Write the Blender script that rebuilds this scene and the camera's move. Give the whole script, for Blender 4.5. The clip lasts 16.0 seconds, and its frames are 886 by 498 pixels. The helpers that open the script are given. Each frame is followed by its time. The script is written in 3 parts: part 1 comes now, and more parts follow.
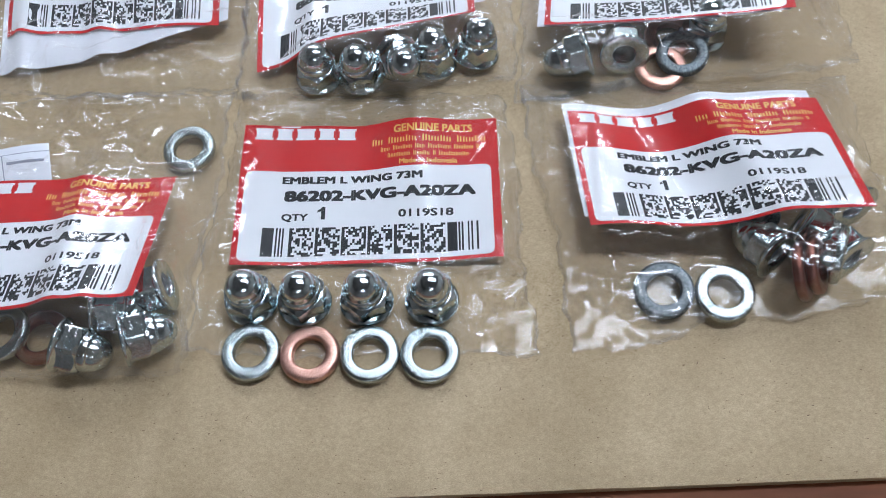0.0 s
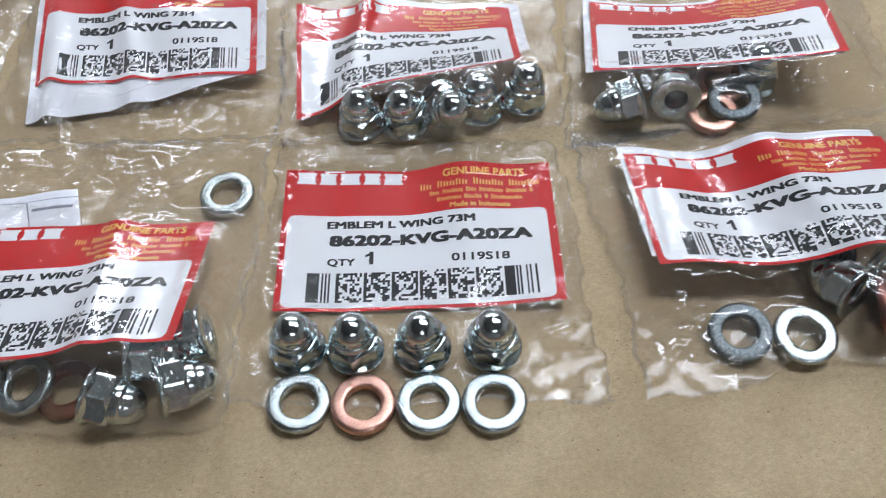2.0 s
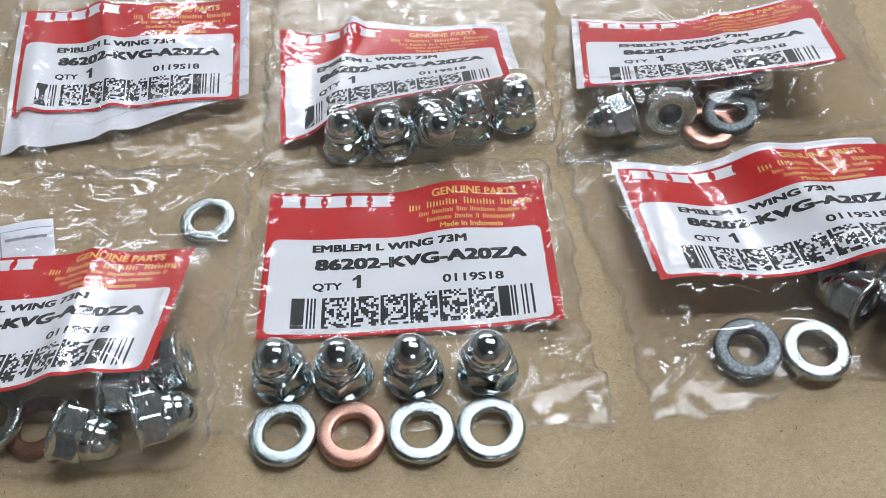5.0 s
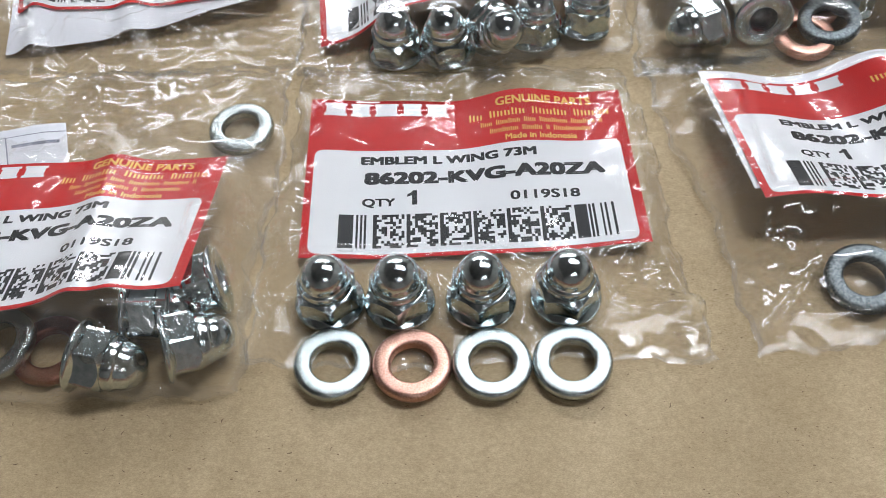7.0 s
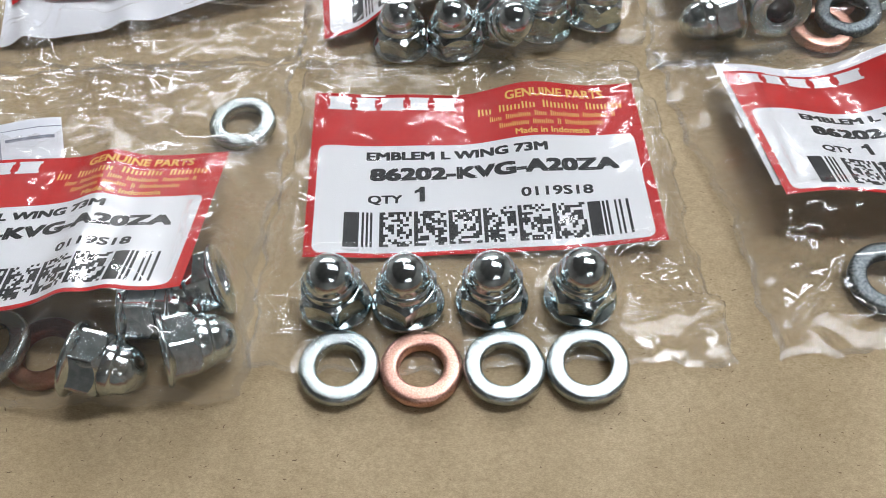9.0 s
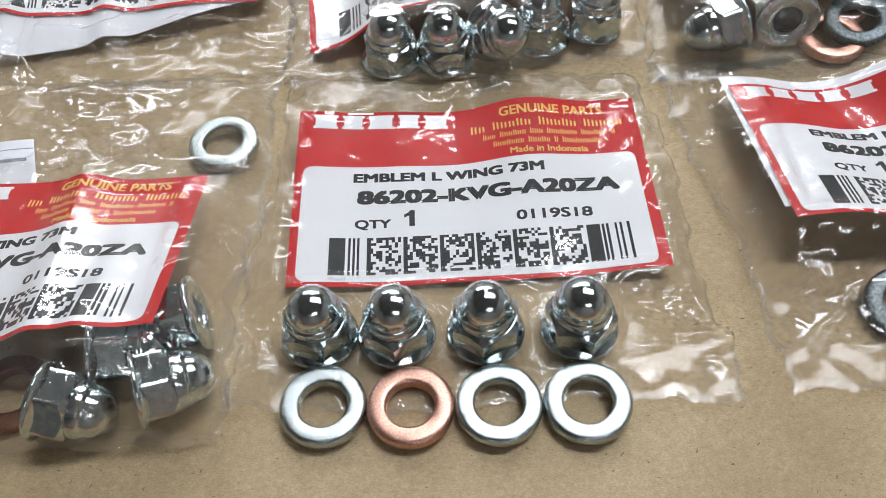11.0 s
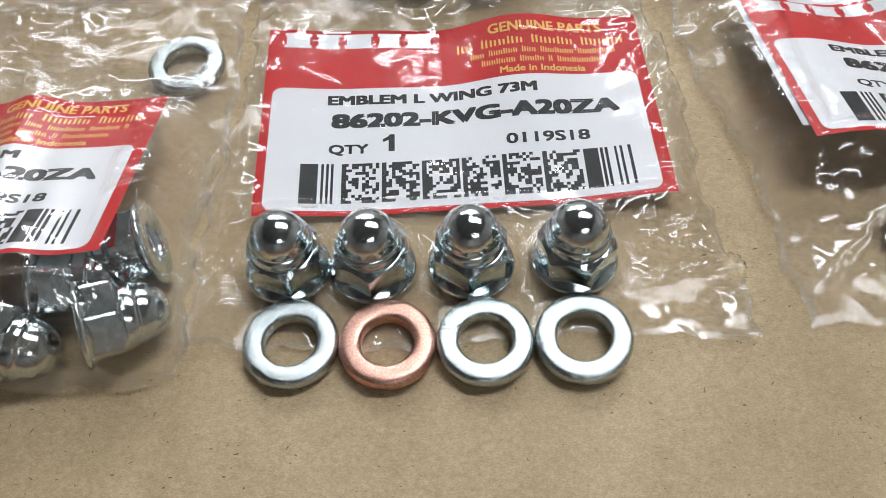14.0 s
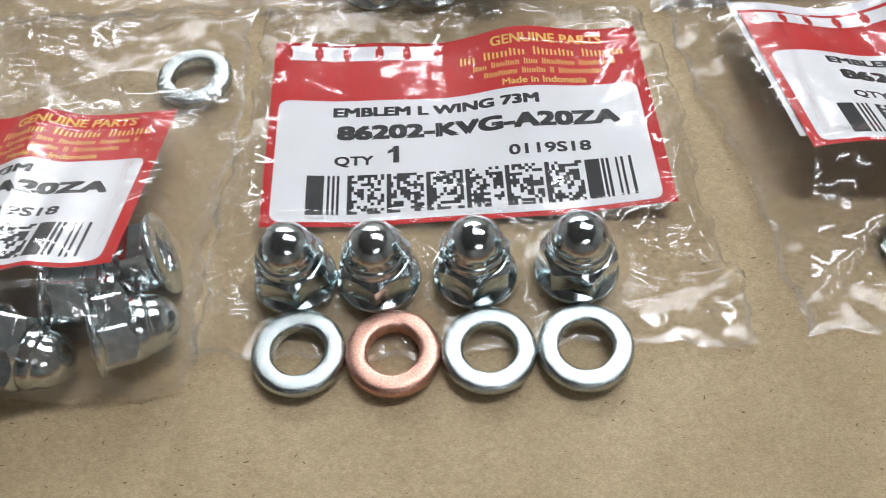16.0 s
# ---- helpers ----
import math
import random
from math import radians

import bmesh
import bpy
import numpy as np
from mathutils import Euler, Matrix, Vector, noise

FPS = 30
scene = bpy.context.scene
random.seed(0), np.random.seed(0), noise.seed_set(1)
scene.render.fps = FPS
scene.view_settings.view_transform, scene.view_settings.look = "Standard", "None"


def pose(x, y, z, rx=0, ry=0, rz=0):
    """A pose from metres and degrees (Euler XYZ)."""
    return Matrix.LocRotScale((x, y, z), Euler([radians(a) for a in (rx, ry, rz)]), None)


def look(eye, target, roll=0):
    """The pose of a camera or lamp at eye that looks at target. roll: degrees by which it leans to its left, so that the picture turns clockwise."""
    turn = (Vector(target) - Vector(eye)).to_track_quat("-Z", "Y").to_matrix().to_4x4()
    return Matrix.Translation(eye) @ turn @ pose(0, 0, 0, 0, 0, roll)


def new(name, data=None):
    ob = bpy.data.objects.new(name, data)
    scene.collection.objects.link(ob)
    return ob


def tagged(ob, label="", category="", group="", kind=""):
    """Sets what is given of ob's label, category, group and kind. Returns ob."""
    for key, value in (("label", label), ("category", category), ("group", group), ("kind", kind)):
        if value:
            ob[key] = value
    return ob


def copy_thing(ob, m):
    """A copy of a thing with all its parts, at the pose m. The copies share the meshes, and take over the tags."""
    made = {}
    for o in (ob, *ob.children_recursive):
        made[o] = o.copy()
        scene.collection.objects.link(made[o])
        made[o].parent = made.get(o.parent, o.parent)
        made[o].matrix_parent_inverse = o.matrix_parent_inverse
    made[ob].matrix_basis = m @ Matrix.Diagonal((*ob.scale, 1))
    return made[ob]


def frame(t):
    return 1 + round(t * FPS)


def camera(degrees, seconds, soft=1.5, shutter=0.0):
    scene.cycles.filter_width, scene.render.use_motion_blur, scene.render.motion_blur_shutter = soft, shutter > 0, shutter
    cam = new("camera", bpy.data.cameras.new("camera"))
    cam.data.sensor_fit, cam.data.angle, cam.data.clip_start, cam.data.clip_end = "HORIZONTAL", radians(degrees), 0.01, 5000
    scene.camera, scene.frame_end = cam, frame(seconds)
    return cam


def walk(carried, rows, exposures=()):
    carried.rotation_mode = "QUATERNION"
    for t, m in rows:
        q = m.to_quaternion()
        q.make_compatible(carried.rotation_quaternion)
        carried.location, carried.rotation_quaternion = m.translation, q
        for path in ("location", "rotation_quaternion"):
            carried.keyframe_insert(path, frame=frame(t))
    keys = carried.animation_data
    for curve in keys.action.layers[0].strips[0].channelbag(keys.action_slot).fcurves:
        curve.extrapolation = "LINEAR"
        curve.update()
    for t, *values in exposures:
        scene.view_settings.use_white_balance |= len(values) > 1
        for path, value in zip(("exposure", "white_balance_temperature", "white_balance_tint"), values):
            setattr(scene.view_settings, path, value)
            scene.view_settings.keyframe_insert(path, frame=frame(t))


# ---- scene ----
cam = camera(54.0, 16.0, 0.8, 0.2)
PATH = [
    (0, (0.06733, -0.08547, 0.22067), (0.05450, 0.00889, 0.04479), -6.59),
    (0.5, (0.05388, -0.09108, 0.19602), (0.04416, 0.00834, 0.02276), -4.53),
    (1, (0.03762, -0.08878, 0.18895), (0.03134, 0.01525, 0.01825), -2.39),
    (1.5, (0.03108, -0.09612, 0.19181), (0.02322, 0.01275, 0.02423), -2.95),
    (2, (0.04462, -0.09402, 0.20033), (0.03709, 0.02154, 0.03727), -3.45),
    (2.5, (0.06382, -0.09766, 0.20632), (0.05743, 0.02368, 0.04746), -3.76),
    (3, (0.05585, -0.09665, 0.21264), (0.05135, 0.02750, 0.05590), -3.55),
    (3.2, (0.05463, -0.09283, 0.21839), (0.05099, 0.03164, 0.06189), -3.31),
    (5.3, (0.04287, -0.09464, 0.18377), (0.03599, 0.02990, 0.02743), -4.19),
    (5.5, (0.04016, -0.09660, 0.18205), (0.03458, 0.02869, 0.02626), -3.46),
    (6, (0.03169, -0.09421, 0.17281), (0.02475, 0.02918, 0.01555), -3.50),
    (6.5, (0.03452, -0.09237, 0.16626), (0.02853, 0.02815, 0.00676), -3.04),
    (7, (0.02873, -0.08652, 0.15894), (0.02214, 0.03165, -0.00228), -3.23),
    (7.5, (0.02515, -0.08939, 0.16089), (0.01874, 0.02912, -0.00009), -3.15),
    (8, (0.02343, -0.08941, 0.15902), (0.01727, 0.02838, -0.00250), -3.03),
    (8.5, (0.02246, -0.08500, 0.15441), (0.01540, 0.03231, -0.00741), -3.37),
    (9, (0.02611, -0.08205, 0.15416), (0.01999, 0.03523, -0.00773), -3.08),
    (9.2, (0.02760, -0.08228, 0.15429), (0.02176, 0.03576, -0.00705), -3.02),
    (11.3, (0.02873, -0.07053, 0.14547), (0.02188, 0.04729, -0.01600), -3.91),
    (11.5, (0.03147, -0.06963, 0.13596), (0.02509, 0.04898, -0.02494), -3.69),
    (12, (0.03314, -0.06434, 0.12553), (0.02658, 0.05068, -0.03796), -4.00),
    (12.5, (0.03312, -0.06649, 0.12715), (0.02634, 0.04799, -0.03670), -4.13),
    (13, (0.02978, -0.06806, 0.12968), (0.02356, 0.04548, -0.03485), -3.87),
    (13.5, (0.03100, -0.06938, 0.13054), (0.02397, 0.04386, -0.03416), -4.22),
    (14, (0.03057, -0.06952, 0.13018), (0.02415, 0.04334, -0.03481), -3.89),
    (14.5, (0.02622, -0.07038, 0.13187), (0.02064, 0.04318, -0.03267), -3.38),
    (15, (0.02316, -0.07305, 0.13899), (0.01827, 0.04079, -0.02538), -2.97),
    (15.5, (0.02178, -0.07148, 0.14115), (0.01415, 0.04162, -0.02362), -4.24),
    (16, (0.03045, -0.06975, 0.13373), (0.02340, 0.04318, -0.03118), -4.38),
]
walk(cam, [(t, look(eye, target, roll)) for t, eye, target, roll in PATH],
     [(0.0, -0.04, 5750, 10), (1.0, -0.02, 5950, 10), (2.5, -0.12, 6050, 10), (5.5, -0.12, 6200, 10), (6.5, -0.04, 6350, 10), (9.0, -0.02, 6400, 10),
      (11.5, 0.0, 6450, 10), (16.0, 0.0, 6450, 10)])

# ---- light ----
C = 0.01  # the scene below is written in centimetres
world = bpy.data.worlds.new("world")
scene.world = world
world.use_nodes = True
world.node_tree.nodes["Background"].inputs[0].default_value = (0.02, 0.02, 0.022, 1)
world.node_tree.nodes["Background"].inputs[1].default_value = 1.0
LAMP_POWER = 18.6


# ---- materials ----
def nodes_of(name):
    m = bpy.data.materials.new(name)
    m.use_nodes = True
    nt = m.node_tree
    return m, nt, nt.nodes["Principled BSDF"]


def add(nt, kind, **inputs):
    n = nt.nodes.new(kind)
    for key, value in inputs.items():
        n.inputs[key.replace("_", " ")].default_value = value
    return n


def coords(nt, scale=(1, 1, 1), space="Object"):
    tc = nt.nodes.new("ShaderNodeTexCoord")
    mp = nt.nodes.new("ShaderNodeMapping")
    mp.inputs["Scale"].default_value = scale
    nt.links.new(tc.outputs[space], mp.inputs["Vector"])
    return mp.outputs["Vector"]


def ramp(nt, source, stops):
    r = nt.nodes.new("ShaderNodeValToRGB")
    els = r.color_ramp.elements
    while len(els) < len(stops):
        els.new(0.5)
    for e, (at, col) in zip(els, stops):
        e.position, e.color = at, (*col, 1)
    nt.links.new(source, r.inputs["Fac"])
    return r.outputs["Color"]


def noise_out(nt, vec, scale, detail=4, rough=0.6):
    n = add(nt, "ShaderNodeTexNoise", Scale=scale, Detail=detail, Roughness=rough)
    nt.links.new(vec, n.inputs["Vector"])
    return n.outputs["Fac"]


def mix_col(nt, fac, a, b, mode="MIX"):
    m = nt.nodes.new("ShaderNodeMix")
    m.data_type, m.blend_type = "RGBA", mode
    for src, slot in ((fac, 0), (a, 6), (b, 7)):
        if hasattr(src, "links"):
            nt.links.new(src, m.inputs[slot])
        else:
            m.inputs[slot].default_value = src if slot == 0 else (*src, 1)
    return m.outputs[2]


def bump(nt, bsdf, height, strength, distance):
    b = add(nt, "ShaderNodeBump", Strength=strength, Distance=distance)
    nt.links.new(height, b.inputs["Height"])
    nt.links.new(b.outputs["Normal"], bsdf.inputs["Normal"])


def kraft_material():
    m, nt, p = nodes_of("kraft_board")
    v = coords(nt)
    big = ramp(nt, noise_out(nt, v, 26, 6, 0.68), [(0.3, (0.425, 0.32, 0.19)), (0.68, (0.53, 0.415, 0.265))])
    fibre = coords(nt, (1, 1.8, 1))
    fine = ramp(nt, noise_out(nt, fibre, 2200, 6, 0.75), [(0.3, (0.68, 0.65, 0.6)), (0.62, (1.07, 1.07, 1.07))])
    base = mix_col(nt, 1.0, big, fine, "MULTIPLY")
    mottle = ramp(nt, noise_out(nt, coords(nt, (1, 1.3, 1)), 700, 6, 0.72), [(0.32, (0.86, 0.845, 0.82)), (0.64, (1.05, 1.05, 1.05))])
    base = mix_col(nt, 1.0, base, mottle, "MULTIPLY")
    speck = ramp(nt, noise_out(nt, coords(nt, (1, 2.2, 1)), 700, 2, 0.5), [(0.715, (0, 0, 0)), (0.75, (1, 1, 1))])
    base = mix_col(nt, speck, base, (0.2, 0.13, 0.07))
    band = ramp(nt, noise_out(nt, coords(nt, (9, 1.2, 1)), 3.0, 2), [(0.35, (0.93, 0.92, 0.9)), (0.65, (1.03, 1.03, 1.03))])
    base = mix_col(nt, 1.0, base, band, "MULTIPLY")
    nt.links.new(base, p.inputs["Base Color"])
    p.inputs["Roughness"].default_value = 0.72
    p.inputs["Specular IOR Level"].default_value = 0.3
    bump(nt, p, noise_out(nt, v, 1500, 6, 0.7), 0.25, 0.0002)
    return m


def metal_material(name, dark, light, rough_lo, rough_hi, scale=260, relief=0.05, tint=None):
    m, nt, p = nodes_of(name)
    v = coords(nt)
    cloud = noise_out(nt, v, scale, 5, 0.65)
    base = ramp(nt, cloud, [(0.35, dark), (0.65, light)])
    if tint:
        base = mix_col(nt, ramp(nt, noise_out(nt, v, 90, 2), [(0.5, (0, 0, 0)), (0.72, (0.5, 0.5, 0.5))]), base, tint)
    nt.links.new(base, p.inputs["Base Color"])
    r = nt.nodes.new("ShaderNodeMapRange")
    r.inputs["From Min"].default_value, r.inputs["From Max"].default_value = 0.3, 0.7
    r.inputs["To Min"].default_value, r.inputs["To Max"].default_value = rough_lo, rough_hi
    nt.links.new(noise_out(nt, v, scale * 3, 4), r.inputs["Value"])
    nt.links.new(r.outputs["Result"], p.inputs["Roughness"])
    p.inputs["Metallic"].default_value = 1.0
    bump(nt, p, noise_out(nt, v, scale * 1.5, 4, 0.7), relief, 0.0003)
    return m


def paper_material(name, colour, rough=0.45, spread=0.06):
    m, nt, p = nodes_of(name)
    v = coords(nt)
    lo = tuple(c * (1 - spread) for c in colour)
    nt.links.new(ramp(nt, noise_out(nt, v, 60, 4), [(0.3, lo), (0.7, colour)]), p.inputs["Base Color"])
    p.inputs["Roughness"].default_value = rough
    p.inputs["Specular IOR Level"].default_value = 0.2
    bump(nt, p, noise_out(nt, v, 700, 3), 0.06, 0.0002)
    return m


def film_material(name, clear, haze, rough, gloss, grazing):
    m, nt, p = nodes_of(name)
    nt.nodes.remove(p)
    out = nt.nodes["Material Output"]
    v = coords(nt)
    b = add(nt, "ShaderNodeBump", Strength=0.14, Distance=0.0012)
    nt.links.new(noise_out(nt, v, 120, 3, 0.5), b.inputs["Height"])
    tr = nt.nodes.new("ShaderNodeBsdfTransparent")
    tr.inputs["Color"].default_value = (*clear, 1)
    gl = nt.nodes.new("ShaderNodeBsdfGlossy")
    gl.inputs["Roughness"].default_value = rough
    gl.inputs["Color"].default_value = (1, 1, 1, 1)
    veil = nt.nodes.new("ShaderNodeBsdfGlossy")
    veil.inputs["Roughness"].default_value = rough * 3
    both = nt.nodes.new("ShaderNodeMixShader")
    both.inputs[0].default_value = 0.42
    nt.links.new(gl.outputs[0], both.inputs[1])
    nt.links.new(veil.outputs[0], both.inputs[2])
    df = nt.nodes.new("ShaderNodeBsdfDiffuse")
    df.inputs["Color"].default_value = (0.85, 0.85, 0.84, 1)
    lw = add(nt, "ShaderNodeLayerWeight", Blend=0.5)
    fr = nt.nodes.new("ShaderNodeMath")
    fr.operation = "POWER"
    fr.inputs[1].default_value = 3.2
    nt.links.new(lw.outputs["Facing"], fr.inputs[0])
    for n in (gl, veil, lw, df):
        nt.links.new(b.outputs["Normal"], n.inputs["Normal"])
    hz = nt.nodes.new("ShaderNodeMapRange")
    hz.inputs["From Min"].default_value, hz.inputs["From Max"].default_value = 0.4, 0.75
    hz.inputs["To Min"].default_value, hz.inputs["To Max"].default_value = haze * 0.3, haze
    nt.links.new(noise_out(nt, v, 70, 4), hz.inputs["Value"])
    m1 = nt.nodes.new("ShaderNodeMixShader")
    nt.links.new(hz.outputs["Result"], m1.inputs[0])
    nt.links.new(tr.outputs[0], m1.inputs[1])
    nt.links.new(df.outputs[0], m1.inputs[2])
    k = nt.nodes.new("ShaderNodeMath")
    k.operation, k.use_clamp = "MULTIPLY_ADD", True
    nt.links.new(fr.outputs[0], k.inputs[0])
    k.inputs[1].default_value, k.inputs[2].default_value = grazing, gloss
    m2 = nt.nodes.new("ShaderNodeMixShader")
    nt.links.new(k.outputs[0], m2.inputs[0])
    nt.links.new(m1.outputs[0], m2.inputs[1])
    nt.links.new(both.outputs[0], m2.inputs[2])
    nt.links.new(m2.outputs[0], out.inputs["Surface"])
    return m


def plain_material(name, colour, rough=0.6, scale=6.0, spread=0.12):
    m, nt, p = nodes_of(name)
    lo = tuple(c * (1 - spread) for c in colour)
    nt.links.new(ramp(nt, noise_out(nt, coords(nt), scale, 5), [(0.3, lo), (0.7, colour)]), p.inputs["Base Color"])
    p.inputs["Roughness"].default_value = rough
    return m


def wood_material():
    m, nt, p = nodes_of("brown_wood")
    grain = noise_out(nt, coords(nt, (1.2, 14, 1)), 9, 6, 0.6)
    nt.links.new(ramp(nt, grain, [(0.3, (0.14, 0.045, 0.02)), (0.7, (0.24, 0.085, 0.035))]), p.inputs["Base Color"])
    p.inputs["Roughness"].default_value = 0.6
    p.inputs["Specular IOR Level"].default_value = 0.2
    return m


def lamp_material():
    m, nt, p = nodes_of("lamp_diffuser")
    p.inputs["Base Color"].default_value = (0.9, 0.9, 0.9, 1)
    p.inputs["Emission Color"].default_value = (0.94, 0.985, 1.03, 1)
    p.inputs["Emission Strength"].default_value = LAMP_POWER
    return m


KRAFT = kraft_material()
ZINC = metal_material("zinc_bright", (0.5, 0.57, 0.58), (0.7, 0.75, 0.76), 0.05, 0.16, 600, 0.2, (0.42, 0.6, 0.62))
ZINC_SATIN = metal_material("zinc_satin", (0.36, 0.41, 0.415), (0.66, 0.71, 0.705), 0.1, 0.23, 3000, 0.32)
ZINC_GREY = metal_material("zinc_dull", (0.085, 0.1, 0.11), (0.25, 0.28, 0.29), 0.32, 0.5, 1700, 0.4)
COPPER = metal_material("copper", (0.56, 0.29, 0.22), (0.8, 0.49, 0.39), 0.28, 0.42, 2600, 0.2)
# a darker, redder copy of the copper, for washers in two bags
COPPER_DULL = metal_material("copper_dark", (0.2, 0.075, 0.055), (0.36, 0.15, 0.115), 0.3, 0.45, 2600, 0.2)
THREAD = metal_material("thread_metal", (0.2, 0.2, 0.2), (0.35, 0.35, 0.34), 0.3, 0.45)
RED = paper_material("red_print", (0.6, 0.014, 0.014), 0.4)
WHITE = paper_material("white_print", (0.83, 0.83, 0.86), 0.45, 0.03)
BACK = paper_material("white_paper", (0.8, 0.8, 0.85), 0.6, 0.04)
BLACK = paper_material("black_ink", (0.018, 0.018, 0.02), 0.4)
GOLD = paper_material("gold_ink", (0.85, 0.5, 0.12), 0.4)
GREY_INK = paper_material("grey_ink", (0.32, 0.33, 0.4), 0.5)
FILM = film_material("clear_film", (0.992, 0.987, 0.978), 0.038, 0.055, 0.06, 0.55)
FILM_BACK = film_material("clear_film_back", (0.985, 0.975, 0.96), 0.03, 0.08, 0.03, 0.3)
FILM_SEAM = film_material("film_seam", (0.985, 0.985, 0.98), 0.12, 0.15, 0.1, 0.4)
WOOD = wood_material()
WALL = plain_material("painted_wall", (0.42, 0.4, 0.375))
CEIL = plain_material("ceiling_paint", (0.3, 0.3, 0.3))
FLOOR = plain_material("floor_tile", (0.25, 0.22, 0.2))
FIBRE = plain_material("dark_fibre", (0.16, 0.1, 0.055), 0.8, 400)
LAMP = lamp_material()
STEEL = plain_material("lamp_housing", (0.7, 0.7, 0.7), 0.4)


# ---- builders ----
def mesh_of(name, verts, faces, material, smooth=True, sharp=None, scale=C):
    me = bpy.data.meshes.new(name)
    me.from_pydata((np.asarray(verts, float) * scale).tolist(), [], faces if isinstance(faces, list) else faces.tolist())
    me.materials.append(material)
    if smooth:
        me.polygons.foreach_set("use_smooth", [True] * len(me.polygons))
        if sharp:
            me.set_sharp_from_angle(angle=radians(sharp))
    me.update()
    return me


def part(name, mesh, parent, label=""):
    ob = new(name, mesh)
    ob.parent = parent
    return tagged(ob, label)


def base(name, x, y, z, label, category, group=""):
    ob = new(name)
    ob.empty_display_size = 0.01
    ob.matrix_basis = pose(x * C, y * C, z * C)
    return tagged(ob, label, category, group)


def grid_faces(nu, nv, wrap=False):
    """Faces of a grid of nu columns and nv rows, row by row."""
    i, j = np.meshgrid(np.arange(nu if wrap else nu - 1), np.arange(nv - 1))
    a = j * nu + i
    b = j * nu + (i + 1) % nu
    return np.stack([a, b, b + nu, a + nu], -1).reshape(-1, 4)


def lathe(profile, n=64, closed=False):
    """Turns a profile of (radius, height) round the z axis."""
    pts = list(profile) + ([profile[0]] if closed else [])
    ang = np.linspace(0, 2 * math.pi, n, endpoint=False)
    verts = np.concatenate([np.stack([r * np.cos(ang), r * np.sin(ang), np.full(n, z)], -1) for r, z in pts])
    return verts, grid_faces(n, len(pts), True)


def box_mesh(name, size, material, edge=0.0, scale=1.0):
    bm = bmesh.new()
    bmesh.ops.create_cube(bm, size=1)
    bmesh.ops.scale(bm, verts=bm.verts, vec=Vector(size) * scale)
    if edge:
        bmesh.ops.bevel(bm, geom=bm.edges[:], offset=edge, segments=2, affect="EDGES")
    me = bpy.data.meshes.new(name)
    bm.to_mesh(me)
    bm.free()
    me.materials.append(material)
    return me


# ---- the room and the table ----
def slab(name, centre, size, material, label, category):
    ob = new(name, box_mesh(name, size, material))
    ob.matrix_basis = pose(*centre)
    return tagged(ob, label, category, kind="structure")


ROOM_X, ROOM_Y, ROOM_Z, FLOOR_Z = 2.4, 3.0, 1.95, -0.78
slab("floor", (0, 0, FLOOR_Z - 0.05), (2 * ROOM_X + 0.4, 2 * ROOM_Y + 0.4, 0.1), FLOOR, "dull brown floor of the room", "floor")
slab("ceiling", (0, 0, ROOM_Z + 0.05), (2 * ROOM_X + 0.4, 2 * ROOM_Y + 0.4, 0.1), CEIL, "plain grey painted ceiling", "ceiling")
MID = (ROOM_Z + FLOOR_Z) / 2
slab("wall_north", (0, ROOM_Y + 0.05, MID), (2 * ROOM_X, 0.1, ROOM_Z - FLOOR_Z), WALL, "plain painted wall", "wall")
slab("wall_south", (0, -ROOM_Y - 0.05, MID), (2 * ROOM_X, 0.1, ROOM_Z - FLOOR_Z), WALL, "plain painted wall", "wall")
slab("wall_east", (ROOM_X + 0.05, 0, MID), (0.1, 2 * ROOM_Y, ROOM_Z - FLOOR_Z), WALL, "plain painted wall", "wall")
slab("wall_west", (-ROOM_X - 0.05, 0, MID), (0.1, 2 * ROOM_Y, ROOM_Z - FLOOR_Z), WALL, "plain painted wall", "wall")


def table():
    t = base("table", 4, 8, FLOOR_Z * 100, "reddish brown wooden table under a kraft board", "table")
    top = part("tabletop", box_mesh("tabletop", (1.4, 0.8, 0.03), WOOD, 0.003), t)
    top.matrix_basis = pose(0, 0, -FLOOR_Z - 0.004 - 0.015)
    leg = box_mesh("leg", (0.05, 0.05, -FLOOR_Z - 0.034), WOOD, 0.003)
    for sx in (-0.63, 0.63):
        for sy in (-0.34, 0.34):
            part("leg", leg, t).matrix_basis = pose(sx, sy, (-FLOOR_Z - 0.034) / 2)


table()


def board_height(x, y):
    """Faint creases and swells of the board."""
    z = np.zeros_like(x)
    for at, lean, width, height in ((-1.75, 0.12, 0.22, -0.09), (9.2, 0.03, 0.6, 0.07), (7.9, 0.2, 0.3, -0.06), (19.2, -0.03, 0.4, -0.08)):
        d = x - at - lean * (y - 1)
        z += height * np.exp(-((d / width) ** 2))
    z += 0.012 * np.sin(x * 0.9 + 0.4 * np.sin(y * 0.5)) * np.sin(y * 0.35 + 1)
    return z


